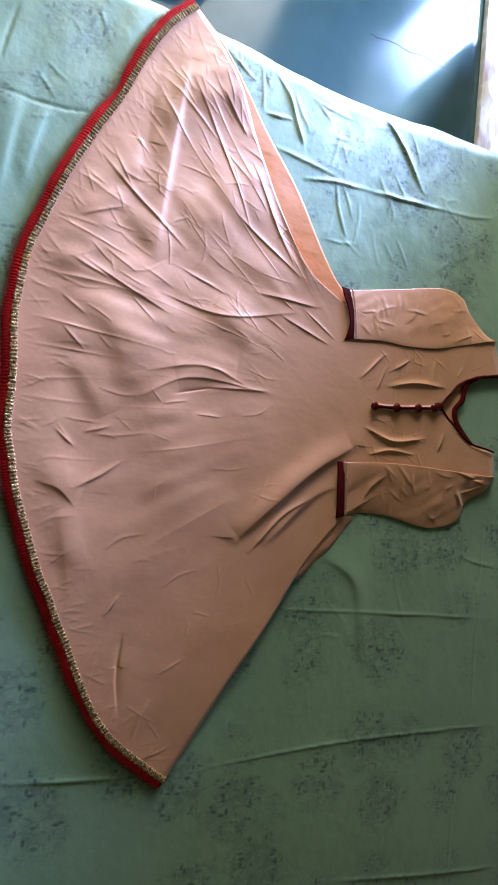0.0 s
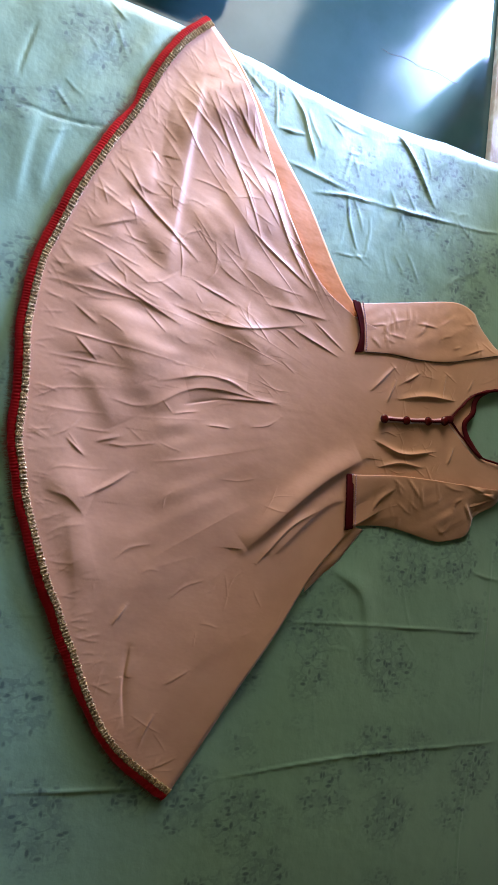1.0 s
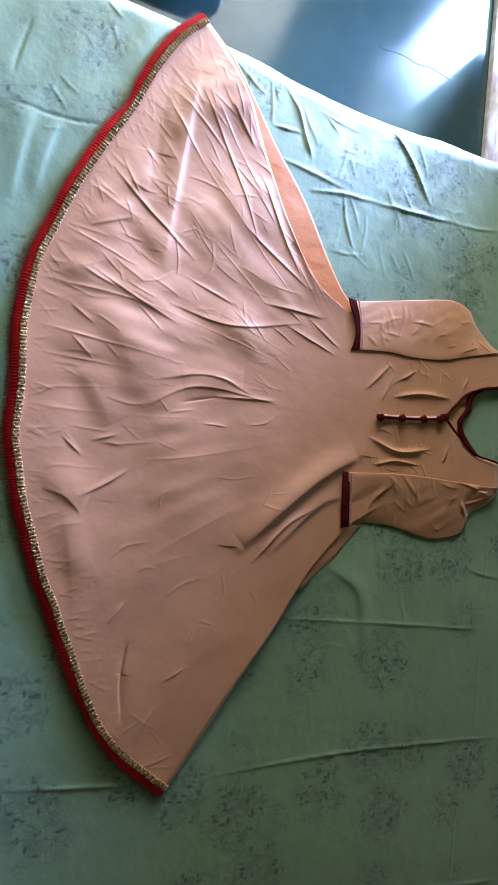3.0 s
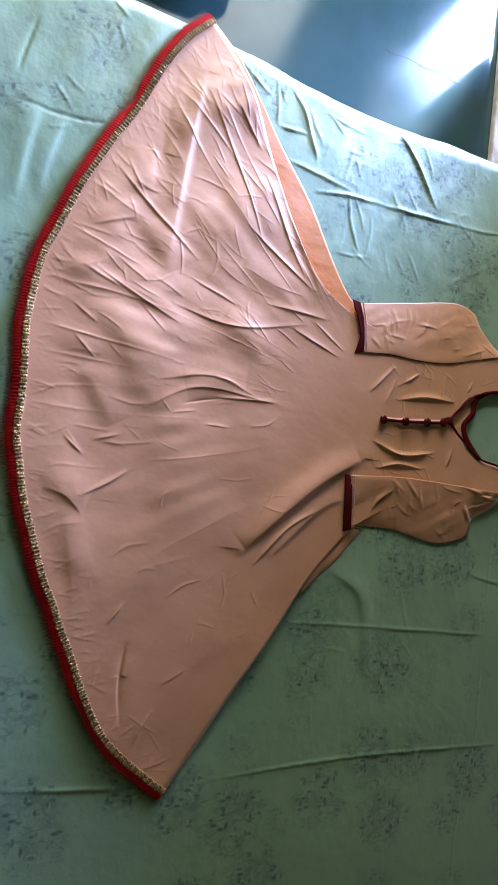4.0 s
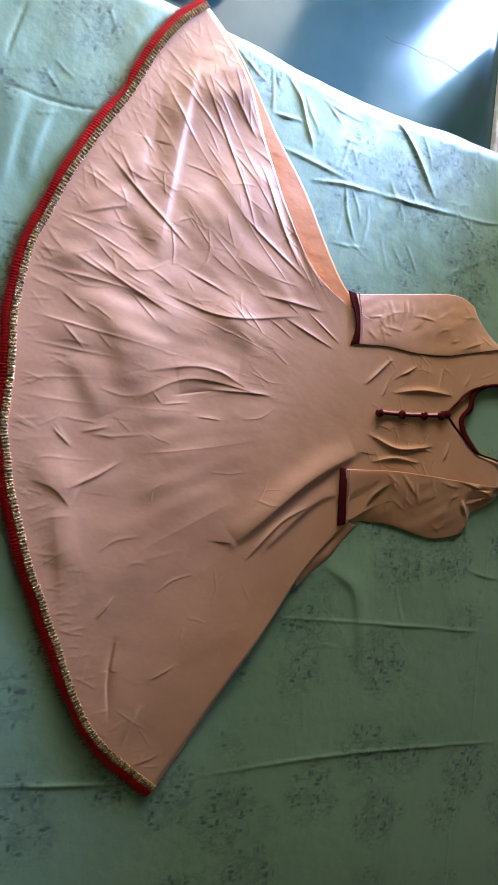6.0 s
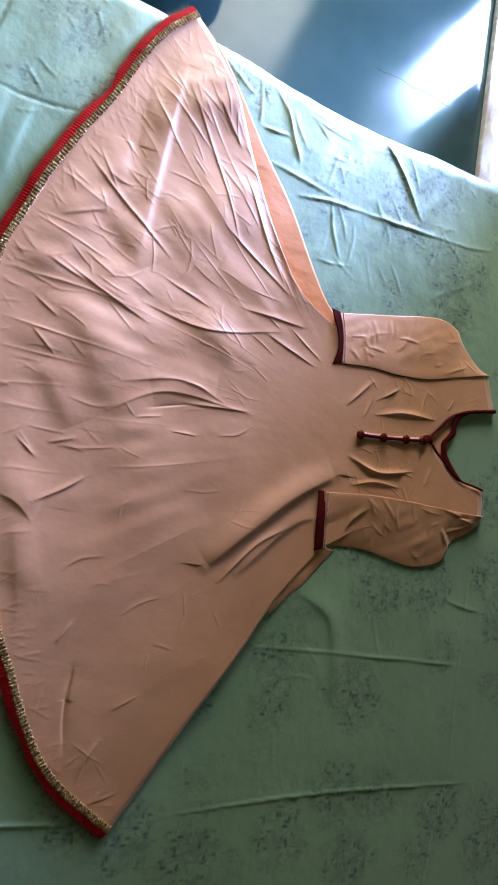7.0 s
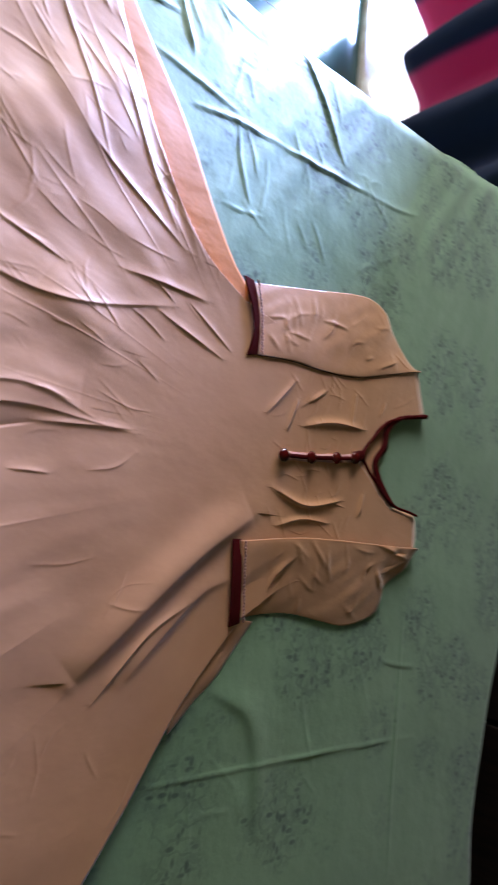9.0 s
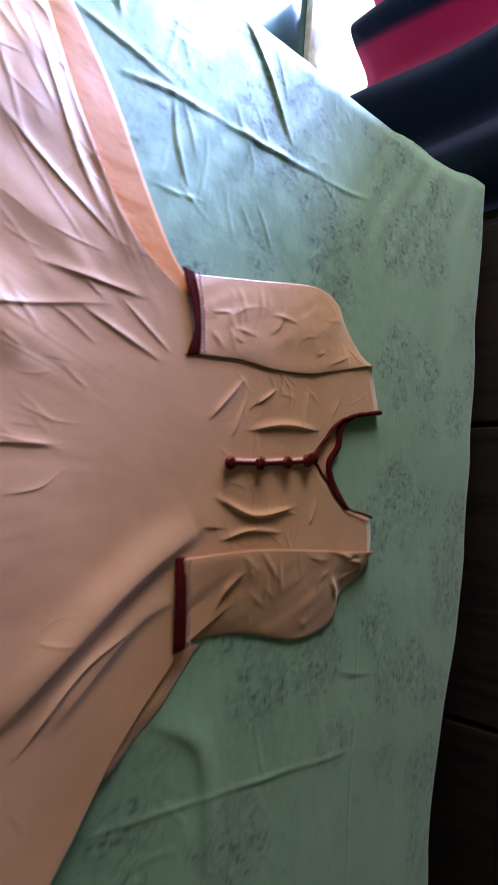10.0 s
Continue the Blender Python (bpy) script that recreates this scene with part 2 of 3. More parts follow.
def scattered(count, seed, mask, centre=(-0.08, 0.88), spread=0.35, amp=(0.5, 1.5), length=(0.02, 0.10)):
    """Random small creases that fan out from the waist, kept where mask(x, y) allows."""
    rng, rows = random.Random(seed), []
    while len(rows) < count:
        x, y = rng.uniform(-0.75, 0.65), rng.uniform(0.14, 1.15)
        if rng.random() > mask(x, y):
            continue
        a = math.atan2(y - centre[1], x - centre[0]) + rng.gauss(0, spread)
        half, bow = rng.uniform(*length) / 2, rng.uniform(-0.006, 0.006)
        dx, dy = math.cos(a) * half, math.sin(a) * half
        rows.append((x - dx, y - dy, x + bow, y + bow, x + dx, y + dy, rng.uniform(*amp) * min(1.0, 0.25 + half / 0.035), rng.uniform(2.8, 5.5)))
    return rows


def tube(points, radius, sides=8):
    """A round cord along a line of points."""
    p = np.array(points, float)
    d = np.gradient(p, axis=0)
    d /= np.linalg.norm(d, axis=1)[:, None]
    side = np.cross(d, (0, 0, 1.0))
    side /= np.linalg.norm(side, axis=1)[:, None]
    up = np.cross(side, d)
    a = np.linspace(0, 2 * np.pi, sides + 1)
    return p[:, None] + radius * (np.cos(a)[None, :, None] * side[:, None] + np.sin(a)[None, :, None] * up[:, None])


def empty(name, place, label, category, group=""):
    ob = new(name)
    ob.location = place
    return tagged(ob, label, category, group)


# ---- the room ----
BED = 0.57
NORTH, WEST, EAST, SOUTH, TOP = 1.76, -2.45, 2.6, -2.4, 2.75


def structure(name, data, material, label):
    return tagged(part(name, data, material), label, name.split("_")[0], kind="structure")


bm = box((WEST - 0.2, SOUTH - 0.2, -0.12), (EAST + 0.2, NORTH, 0.0))
structure("floor", bm, CEMENT, "polished blue-grey cement floor with a hairline crack")
bm = box((WEST - 0.2, SOUTH - 0.2, TOP), (EAST + 0.2, NORTH + 0.12, TOP + 0.12))
structure("ceiling", bm, CEIL, "plain unseen ceiling, ochre to bounce fill light")

bm = bmesh.new()
add_box(bm, (WEST - 0.2, NORTH, -0.12), (-2.40, NORTH + 0.12, TOP))
add_box(bm, (-1.27, NORTH, -0.12), (EAST + 0.2, NORTH + 0.12, TOP))
add_box(bm, (-2.40, NORTH, 2.05), (-1.27, NORTH + 0.12, TOP))
structure("wall_north", bm, PAINT, "wall with an open doorway, ochre-green to warm bounced light")
# unseen wall; its window opening is added to go with the fill lamp
bm = bmesh.new()
add_box(bm, (WEST - 0.2, SOUTH, 0), (WEST, -0.05, TOP))
add_box(bm, (WEST - 0.2, 1.29, 0), (WEST, NORTH, TOP))
add_box(bm, (WEST - 0.2, -0.05, 0), (WEST, 1.29, 0.74))
add_box(bm, (WEST - 0.2, -0.05, 1.68), (WEST, 1.29, TOP))
structure("wall_west", bm, PAINT, "unseen ochre-green wall with a window added for fill light")
structure("wall_south", box((WEST - 0.2, SOUTH - 0.2, 0), (EAST + 0.2, SOUTH, TOP)), PAINT, "plain unseen wall, ochre-green to warm bounced light")
structure("wall_east", box((EAST, SOUTH, 0), (EAST + 0.2, NORTH, TOP)), PAINT, "plain unseen wall, ochre-green to warm bounced light")
structure("ground", box((-40, NORTH + 0.12, -0.14), (40, 60, -0.02)), YARD, "sunlit pale concrete yard outside the door")
structure("door_sill", box((-2.44, 1.555, 0.0), (-0.98, NORTH, 0.025), 0.004), MARBLE, "mottled brown and white marble door step")
structure("door_threshold", box((-2.40, NORTH, -0.02), (-1.27, NORTH + 0.3, 0.022), 0.003), MARBLE, "worn pale marble threshold slab in the doorway")

# hairline crack in the cement
rng = random.Random(4)
line = [(-1.395 + 0.006 * math.sin(0.7 * k) + rng.uniform(-0.0025, 0.0025), 1.10 + 0.014 * k, 0.0003) for k in range(23)]
structure("floor_crack", grid_mesh("floor_crack", tube(line, 0.0008, 5), WOOD), WOOD, "thin dark crack across the cement floor")

# curtain in the doorway, drawn to one side
xs, zs = np.meshgrid(np.linspace(-1.67, -0.79, 170), np.linspace(0.125, 2.1, 60), indexing="ij")
flare = np.clip(1.15 - 0.3 * zs, 0.5, 1.2)
ys = 1.672 + 0.05 * flare * np.sin((xs + 1.37) * 25.0 + 0.25 * np.sin(zs * 2.0)) + 0.008 * ripple(xs, zs, 0.25, 3)
curtain = empty("door_curtain", (-1.3, 1.68, 2.1), "navy and magenta striped cloth curtain hanging in the doorway", "curtain")
pts = np.stack([xs, ys, zs], -1) - np.array((-1.3, 1.68, 2.1))
thicken(part("curtain_cloth", grid_mesh("curtain_cloth", pts, CURTAIN), CURTAIN, curtain), 0.002)
rod = [(-1.1 + 0.02 * k, 0, 0.0) for k in range(0, 80)]
part("curtain_rod", grid_mesh("curtain_rod", tube(rod, 0.011, 12), STEEL), STEEL, curtain, "thin steel curtain rod")

# dark wooden cupboard behind the bed head
cup = empty("cupboard", (0.2, 1.72, 0), "dark brown stained wooden cupboard with two closed doors", "cupboard")


def cup_box(name, lo, hi, mat=WOOD, bevel=0.004, parent=None, label=""):
    shift = (0.2, 1.72, 0)
    return part(name, box([lo[k] - shift[k] for k in range(3)], [hi[k] - shift[k] for k in range(3)], bevel), mat, parent or cup, label)


cup_box("cabinet_body", (-0.765, 1.70, 0.0), (1.1, NORTH - 0.003, 1.9))
for lo, hi in ((-0.74, -0.262), (-0.25, 0.40), (0.412, 1.06)):
    door = cup_box("cabinet_door", (lo, 1.672, 0.06), (hi, 1.698, 1.84))
    cup_box("door_rail", (lo + 0.02, 1.664, 0.60), (hi - 0.02, 1.671, 0.66), parent=door)
    cup_box("latch", (lo + 0.015, 1.650, 0.665), (lo + 0.03, 1.671, 0.70), STEEL, 0.003, door, "small steel latch")

# blue plastic tub on the floor
def plastic_tub():
    tub = empty("plastic_tub", (-1.56, 0.33, 0), "blue plastic tub with a rounded rim on the floor", "tub")
    prof = [(0.0, 0.004), (0.20, 0.004), (0.225, 0.02), (0.25, 0.09), (0.268, 0.10), (0.272, 0.092), (0.262, 0.085), (0.258, 0.098), (0.24, 0.094), (0.215, 0.03), (0.19, 0.014), (0.0, 0.012)]
    a = np.linspace(0, 2 * np.pi, 65)
    sq = 1.0 / (np.abs(np.cos(a)) ** 5 + np.abs(np.sin(a)) ** 5) ** 0.2
    pts = np.array([[(r * s * np.cos(t), r * s * np.sin(t) * 0.95, z) for t, s in zip(a, sq)] for r, z in prof])
    part("tub_shell", grid_mesh("tub_shell", pts, BLUE, True), BLUE, tub)


plastic_tub()

# ---- bed ----
bed = empty("bed", (0.2, 0.6, 0), "low wooden bed with a thick mattress under a sheet", "bed")


def bed_box(name, lo, hi, mat, bevel):
    return part(name, box((lo[0] - 0.2, lo[1] - 0.6, lo[2]), (hi[0] - 0.2, hi[1] - 0.6, hi[2]), bevel), mat, bed)


bed_box("mattress", (-0.70, -0.40, 0.38), (1.10, 1.42, BED - 0.012), TICK, 0.03)
bed_box("bed_base", (-0.70, -0.40, 0.26), (1.10, 1.42, 0.38), WOOD, 0.006)
for lx in (-0.68, 1.0):
    for ly in (-0.36, 1.30):
        bed_box("leg", (lx, ly, 0.0), (lx + 0.08, ly + 0.08, 0.26), WOOD, 0.006)

# folds pressed and rumpled into the sheet
SHEET_A = [
    (0.351, 0.180, 0.349, 0.412, 0.347, 0.665, 3, 3),
    (0.344, 0.665, 0.346, 0.938, 0.353, 1.235, 3, 3),
    (0.635, 0.216, 0.637, 0.350, 0.636, 0.498, 3, 4),
    (0.632, 0.572, 0.602, 0.870, 0.587, 1.258, 4, 3),
    (0.873, 0.872, 0.890, 1.096, 0.898, 1.288, 4, 4),
    (0.141, 1.185, 0.338, 1.183, 0.575, 1.185, 4, 3),
    (0.575, 1.185, 0.728, 1.156, 0.912, 1.151, 4, 3),
    (-0.501, 0.073, -0.500, 0.163, -0.511, 0.228, -3, 4),
    (-0.722, 0.532, -0.672, 0.540, -0.616, 0.545, 3, 3),
    (-0.707, 0.571, -0.670, 0.600, -0.587, 0.635, 5, 5),
    (-0.623, 0.549, -0.626, 0.593, -0.629, 0.611, 4, 4),
]
SHEET_B = [
    (0.235, 0.775, 0.288, 0.852, 0.436, 0.884, 7, 14),
    (0.221, 1.129, 0.231, 1.179, 0.235, 1.226, 4, 5),
    (-0.516, 0.643, -0.530, 0.720, -0.536, 0.803, 5, 5),
    (-0.533, 0.720, -0.474, 0.733, -0.420, 0.757, 5, 4),
    (-0.534, 0.734, -0.503, 0.751, -0.464, 0.766, 3, 3),
    (-0.536, 0.803, -0.541, 0.905, -0.549, 1.012, 6, 7),
    (-0.707, 0.828, -0.660, 0.877, -0.570, 0.940, 9, 8),
    (-0.698, 0.896, -0.666, 0.915, -0.631, 0.926, 3, 3),
    (-0.688, 0.650, -0.678, 0.691, -0.675, 0.746, 3, 4),
    (-0.562, 0.575, -0.555, 0.626, -0.542, 0.719, 4, 6),
    (-0.549, 1.012, -0.553, 1.077, -0.569, 1.147, 4, 6),
    (-0.505, 0.778, -0.463, 0.783, -0.413, 0.777, 3, 4),
    (-0.548, 0.067, -0.590, 0.072, -0.655, 0.084, -4, 6),
    (-0.50, 0.105, -0.42, 0.095, -0.33, 0.090, 6, 14),
    (-0.50, 0.150, -0.43, 0.135, -0.36, 0.125, 5, 12),
]


def over_edge(run, radius, limit):
    """How far out and how far down a cloth goes after `run` metres past the start of a rounded edge."""
    a = np.clip(run / radius, 0, np.pi / 2)
    rest = np.clip(run - radius * np.pi / 2, 0, limit)
    return radius * np.sin(a), radius * (1 - np.cos(a)) + rest


SHEET_FINE = scattered(70, 51, lambda x, y: 1.0 if x < -0.40 and 0.45 < y < 1.10 else 0.0, spread=0.9, amp=(0.5, 1.8), length=(0.02, 0.09))
SHEET_FINE += scattered(16, 52, lambda x, y: 1.0 if x < -0.25 and y < 0.24 else 0.0, spread=0.9, amp=(0.6, 1.6), length=(0.02, 0.07))
SHEET_FINE += scattered(14, 53, lambda x, y: 1.0 if x > 0.15 and y > 0.75 else 0.0, spread=1.2, amp=(0.4, 1.0), length=(0.04, 0.12))


def under_gown(x, y):
    """True where the gown lies on the sheet, a little inside its outline."""
    ring = np.vstack([smooth_curve(HEM, 60), smooth_curve(SIDE_B, 30), smooth_curve(BUST_B, 15), smooth_curve(BUST_A, 15)[::-1], smooth_curve(BACK_EDGE, 30)[::-1]])
    ring = ring * 0.97 + np.array((-0.06, 0.62)) * 0.03
    inside = np.zeros(x.shape, bool)
    for a, b in zip(ring, np.roll(ring, -1, 0)):
        if a[1] != b[1]:
            inside ^= ((a[1] > y) != (b[1] > y)) & (x < (b[0] - a[0]) * (y - a[1]) / (b[1] - a[1]) + a[0])
    return inside


def bedsheet():
    a, b = np.meshgrid(np.linspace(-1.12, 1.40, 800), np.linspace(-0.70, 1.92, 840), indexing="ij")
    r = 0.05
    wob = 0.006 * ripple(a * 0, b, 0.2, 11)
    west = smooth_curve([(-0.75, -0.72), (0.2, -0.73), (0.45, -0.722), (0.6, -0.704), (0.75, -0.694), (0.95, -0.698), (1.2, -0.706), (1.45, -0.735), (1.60, -0.765), (1.95, -0.765)], 300)
    north = smooth_curve([(-1.15, 1.566), (-0.75, 1.566), (-0.50, 1.542), (-0.36, 1.546), (-0.12, 1.533), (0.13, 1.518), (0.31, 1.473), (0.54, 1.434), (0.72, 1.430), (1.45, 1.42)], 300)
    x0, x1, y0 = np.interp(b, west[:, 0], west[:, 1]) + 0.4 * wob, 1.10, -0.40
    y1 = np.interp(a, north[:, 0], north[:, 1]) + 0.003 * ripple(a, b * 0, 0.12, 12)
    ox, dx = over_edge(np.clip(x0 - a, 0, None), r, 0.40)
    ex, dx2 = over_edge(np.clip(a - x1, 0, None), r, 0.40)
    oy, dy = over_edge(np.clip(b - y1, 0, None), r, 0.40)
    sy, dy2 = over_edge(np.clip(y0 - b, 0, None), r, 0.40)
    x = np.clip(a, x0, x1) - ox + ex
    y = np.clip(b, y0, y1) + oy - sy
    drop = np.minimum(np.maximum(dx + dx2, dy + dy2), 0.46)
    flat = np.clip(1 - drop / 0.03, 0, 1)
    z = BED - drop + flat * (creases(x, y, SHEET_A, 0.75) + creases(x, y, SHEET_B, 0.55) + creases(x, y, SHEET_FINE))
    z += flat * (0.0014 * ripple(x, y, 0.20, 5) + 0.0011 * ripple(x, y, 0.032, 6, 24, 3.5, 1.2) * np.clip(0.1 - x, 0.05, 0.8))
    z = np.where(under_gown(x, y) & (y < 1.0), BED - 0.004, z)
    z = np.where((y >= 0.99) & (y < 1.19) & (x > -0.38) & (x < 0.17), np.minimum(z, BED + 0.0006), z)
    hang = 1 - flat
    x += hang * 0.012 * ripple(b, z, 0.16, 8, 10, 5.0) * (dx + dx2 > 0.03)
    y += hang * 0.012 * ripple(a, z, 0.16, 9, 10, 5.0) * (dy + dy2 > 0.03)
    ob = part("bedsheet", grid_mesh("bedsheet", np.stack([x, y, z], -1), SHEET), SHEET)
    tagged(ob, "mint green cotton bedsheet with dark sprig print, creased, over the bed", "bedsheet")
    return ob


# ---- the dress ----
HEM = [(-0.784, 0.372), (-0.737, 0.333), (-0.696, 0.308), (-0.647, 0.285), (-0.608, 0.270), (-0.569, 0.256), (-0.534, 0.240), (-0.491, 0.219), (-0.441, 0.198), (-0.399, 0.180), (-0.351, 0.164), (-0.299, 0.148), (-0.260, 0.135), (-0.221, 0.129), (-0.170, 0.125), (-0.115, 0.124), (-0.064, 0.130), (-0.007, 0.134), (0.040, 0.134), (0.075, 0.138), (0.110, 0.148), (0.159, 0.160), (0.218, 0.182), (0.298, 0.214), (0.337, 0.235), (0.377, 0.253), (0.417, 0.274), (0.457, 0.292), (0.498, 0.313), (0.537, 0.336), (0.569, 0.362), (0.597, 0.392), (0.621, 0.424), (0.643, 0.454), (0.659, 0.478)]
SIDE_A = [(-0.784, 0.380), (-0.730, 0.436), (-0.652, 0.494), (-0.548, 0.543), (-0.44, 0.60), (-0.335, 0.672), (-0.282, 0.76)]
SIDE_B = [(0.660, 0.482), (0.594, 0.524), (0.487, 0.588), (0.362, 0.667), (0.252, 0.728), (0.150, 0.808)]
BUST_A = [(-0.282, 0.76), (-0.262, 0.86), (-0.262, 0.98), (-0.276, 1.09), (-0.281, 1.172)]
BUST_B = [(0.150, 0.808), (0.10, 0.90), (0.095, 1.0), (0.085, 1.09), (0.048, 1.192)]
FRONT_NECK = [(-0.281, 1.172), (-0.240, 1.187), (-0.202, 1.198), (-0.196, 1.165), (-0.188, 1.128), (-0.169, 1.084), (-0.138, 1.052), (-0.106, 1.024), (-0.076, 1.058), (-0.048, 1.096), (-0.034, 1.123), (-0.029, 1.155), (-0.024, 1.187), (0.010, 1.197), (0.048, 1.192)]
BACK_EDGE = [(-0.784, 0.380), (-0.733, 0.442), (-0.659, 0.503), (-0.58, 0.56), (-0.492, 0.633), (-0.392, 0.696), (-0.328, 0.742), (-0.296, 0.780)]

bedsheet()

SKIRT_A = [
    (-0.669, 0.381, -0.490, 0.370, -0.305, 0.360, 11, 14),
    (-0.697, 0.335, -0.562, 0.324, -0.391, 0.323, -5, 16),
    (-0.631, 0.397, -0.512, 0.473, -0.375, 0.541, 4, 6),
    (-0.629, 0.454, -0.594, 0.484, -0.559, 0.514, 5, 8),
    (-0.497, 0.295, -0.482, 0.312, -0.466, 0.330, 3, 5),
    (-0.451, 0.236, -0.394, 0.303, -0.309, 0.418, 5, 7),
    (-0.461, 0.264, -0.428, 0.285, -0.396, 0.307, 3, 5),
    (-0.315, 0.186, -0.312, 0.222, -0.309, 0.258, 3, 5),
    (-0.320, 0.223, -0.338, 0.260, -0.356, 0.297, 5, 8),
    (-0.245, 0.223, -0.234, 0.253, -0.224, 0.283, 4, 6),
]
SKIRT_B = [
    (-0.249, 0.241, -0.216, 0.314, -0.183, 0.400, 4, 6),
    (-0.178, 0.212, -0.165, 0.232, -0.152, 0.253, 3, 5),
    (-0.125, 0.219, -0.107, 0.240, -0.089, 0.261, 3, 5),
    (-0.268, 0.423, -0.256, 0.464, -0.243, 0.504, 4, 6),
    (-0.217, 0.386, -0.201, 0.509, -0.236, 0.649, 5, 8),
    (-0.399, 0.509, -0.360, 0.573, -0.311, 0.653, 5, 7),
    (-0.508, 0.532, -0.400, 0.593, -0.331, 0.638, 6, 8),
    (-0.508, 0.569, -0.397, 0.624, -0.306, 0.679, 9, 11),
    (-0.225, 0.625, -0.207, 0.678, -0.189, 0.731, 5, 7),
    (-0.247, 0.673, -0.225, 0.708, -0.203, 0.743, 4, 5),
    (-0.259, 0.572, -0.259, 0.634, -0.258, 0.697, 6, 9),
]
SKIRT_C = [
    (-0.074, 0.372, -0.100, 0.475, -0.076, 0.569, 4, 9),
    (-0.021, 0.358, -0.075, 0.456, -0.069, 0.618, 4, 8),
    (-0.040, 0.428, -0.051, 0.463, -0.061, 0.497, -4, 5),
    (-0.062, 0.491, -0.068, 0.551, -0.073, 0.611, 5, 7),
    (-0.019, 0.409, -0.025, 0.430, -0.030, 0.451, 3, 4),
    (-0.008, 0.475, -0.009, 0.497, -0.009, 0.519, 3, 4),
    (0.147, 0.271, 0.119, 0.315, 0.094, 0.346, 7, 8),
    (0.052, 0.231, 0.064, 0.246, 0.076, 0.262, 4, 6),
    (0.050, 0.278, 0.043, 0.298, 0.035, 0.319, 4, 6),
    (0.140, 0.206, 0.150, 0.244, 0.176, 0.275, 4, 9),
]
SKIRT_D = [
    (0.006, 0.815, 0.076, 0.713, 0.212, 0.575, 22, 17),
    (0.093, 0.783, 0.119, 0.729, 0.216, 0.637, 9, 12),
    (0.126, 0.719, 0.163, 0.665, 0.237, 0.605, 7, 9),
    (0.459, 0.456, 0.447, 0.476, 0.435, 0.495, 2, 5),
    (0.396, 0.383, 0.463, 0.381, 0.530, 0.392, -6, 9),
    (0.508, 0.443, 0.536, 0.430, 0.569, 0.421, 6, 7),
    (0.182, 0.252, 0.275, 0.275, 0.364, 0.290, 4, 16),
    (0.358, 0.349, 0.341, 0.359, 0.324, 0.369, 4, 5),
    (0.533, 0.351, 0.546, 0.374, 0.558, 0.398, 5, 7),
]
BROAD = [
    (-0.346, 0.310, -0.321, 0.341, -0.274, 0.377, 9, 21),
    (-0.074, 0.242, -0.036, 0.276, 0.019, 0.311, 9, 22),
    (0.113, 0.201, 0.138, 0.243, 0.152, 0.288, 10, 21),
    (-0.215, 0.479, -0.195, 0.521, -0.162, 0.573, 7, 20),
    (0.198, 0.232, 0.229, 0.254, 0.284, 0.275, 8, 20),
    (-0.323, 0.505, -0.304, 0.567, -0.255, 0.647, 6, 20),
    (-0.172, 0.277, -0.128, 0.313, -0.062, 0.343, 6, 24),
    (-0.067, 0.426, -0.087, 0.478, -0.088, 0.546, 7, 20),
]
BODICE = [
    (-0.134, 0.818, -0.163, 0.843, -0.191, 0.868, 4, 6),
    (-0.117, 0.859, -0.143, 0.868, -0.168, 0.877, 4, 5),
    (-0.191, 0.933, -0.178, 0.916, -0.166, 0.899, 4, 5),
    (-0.203, 1.003, -0.176, 1.000, -0.150, 0.998, 4, 5),
    (-0.128, 0.889, -0.145, 0.953, -0.148, 1.029, 6, 8),
    (-0.032, 0.842, -0.014, 0.908, -0.029, 0.987, 7, 7),
    (0.020, 0.855, 0.006, 0.903, 0.008, 0.961, 5, 6),
    (-0.046, 1.039, -0.026, 1.034, -0.007, 1.028, 4, 6),
    (-0.204, 1.079, -0.190, 1.073, -0.176, 1.066, 3, 4),
]
SLEEVES = [
    (0.126, 0.845, 0.089, 0.862, 0.062, 0.894, 5, 6),
    (0.120, 0.915, 0.132, 0.916, 0.143, 0.917, 4, 5),
    (0.033, 0.949, 0.031, 1.071, 0.055, 1.167, 8, 9),
    (0.030, 0.920, 0.052, 0.941, 0.074, 0.961, 4, 5),
    (0.039, 0.892, 0.055, 0.903, 0.072, 0.913, 3, 4),
    (0.074, 1.083, 0.088, 1.092, 0.103, 1.101, 6, 7),
    (-0.331, 0.894, -0.309, 0.895, -0.288, 0.895, 4, 4),
    (-0.269, 1.033, -0.265, 1.026, -0.261, 1.018, 3, 4),
    (-0.245, 0.806, -0.235, 0.818, -0.226, 0.829, 3, 5),
    (0.045, 1.120, 0.044, 1.136, 0.044, 1.152, -6, 8),
]


FINE = scattered(560, 12, lambda x, y: min(1.0, 0.12 + 1.5 * max(0.0, 0.12 - x)) * (1.0 if math.hypot(x + 0.08, y - 0.85) > 0.22 else 0.0), spread=0.5, length=(0.014, 0.075))
FINE += scattered(60, 15, lambda x, y: 1.0 if -0.22 < x < 0.03 and 0.84 < y < 1.03 else 0.0, spread=1.0, amp=(1.0, 2.4), length=(0.015, 0.045))


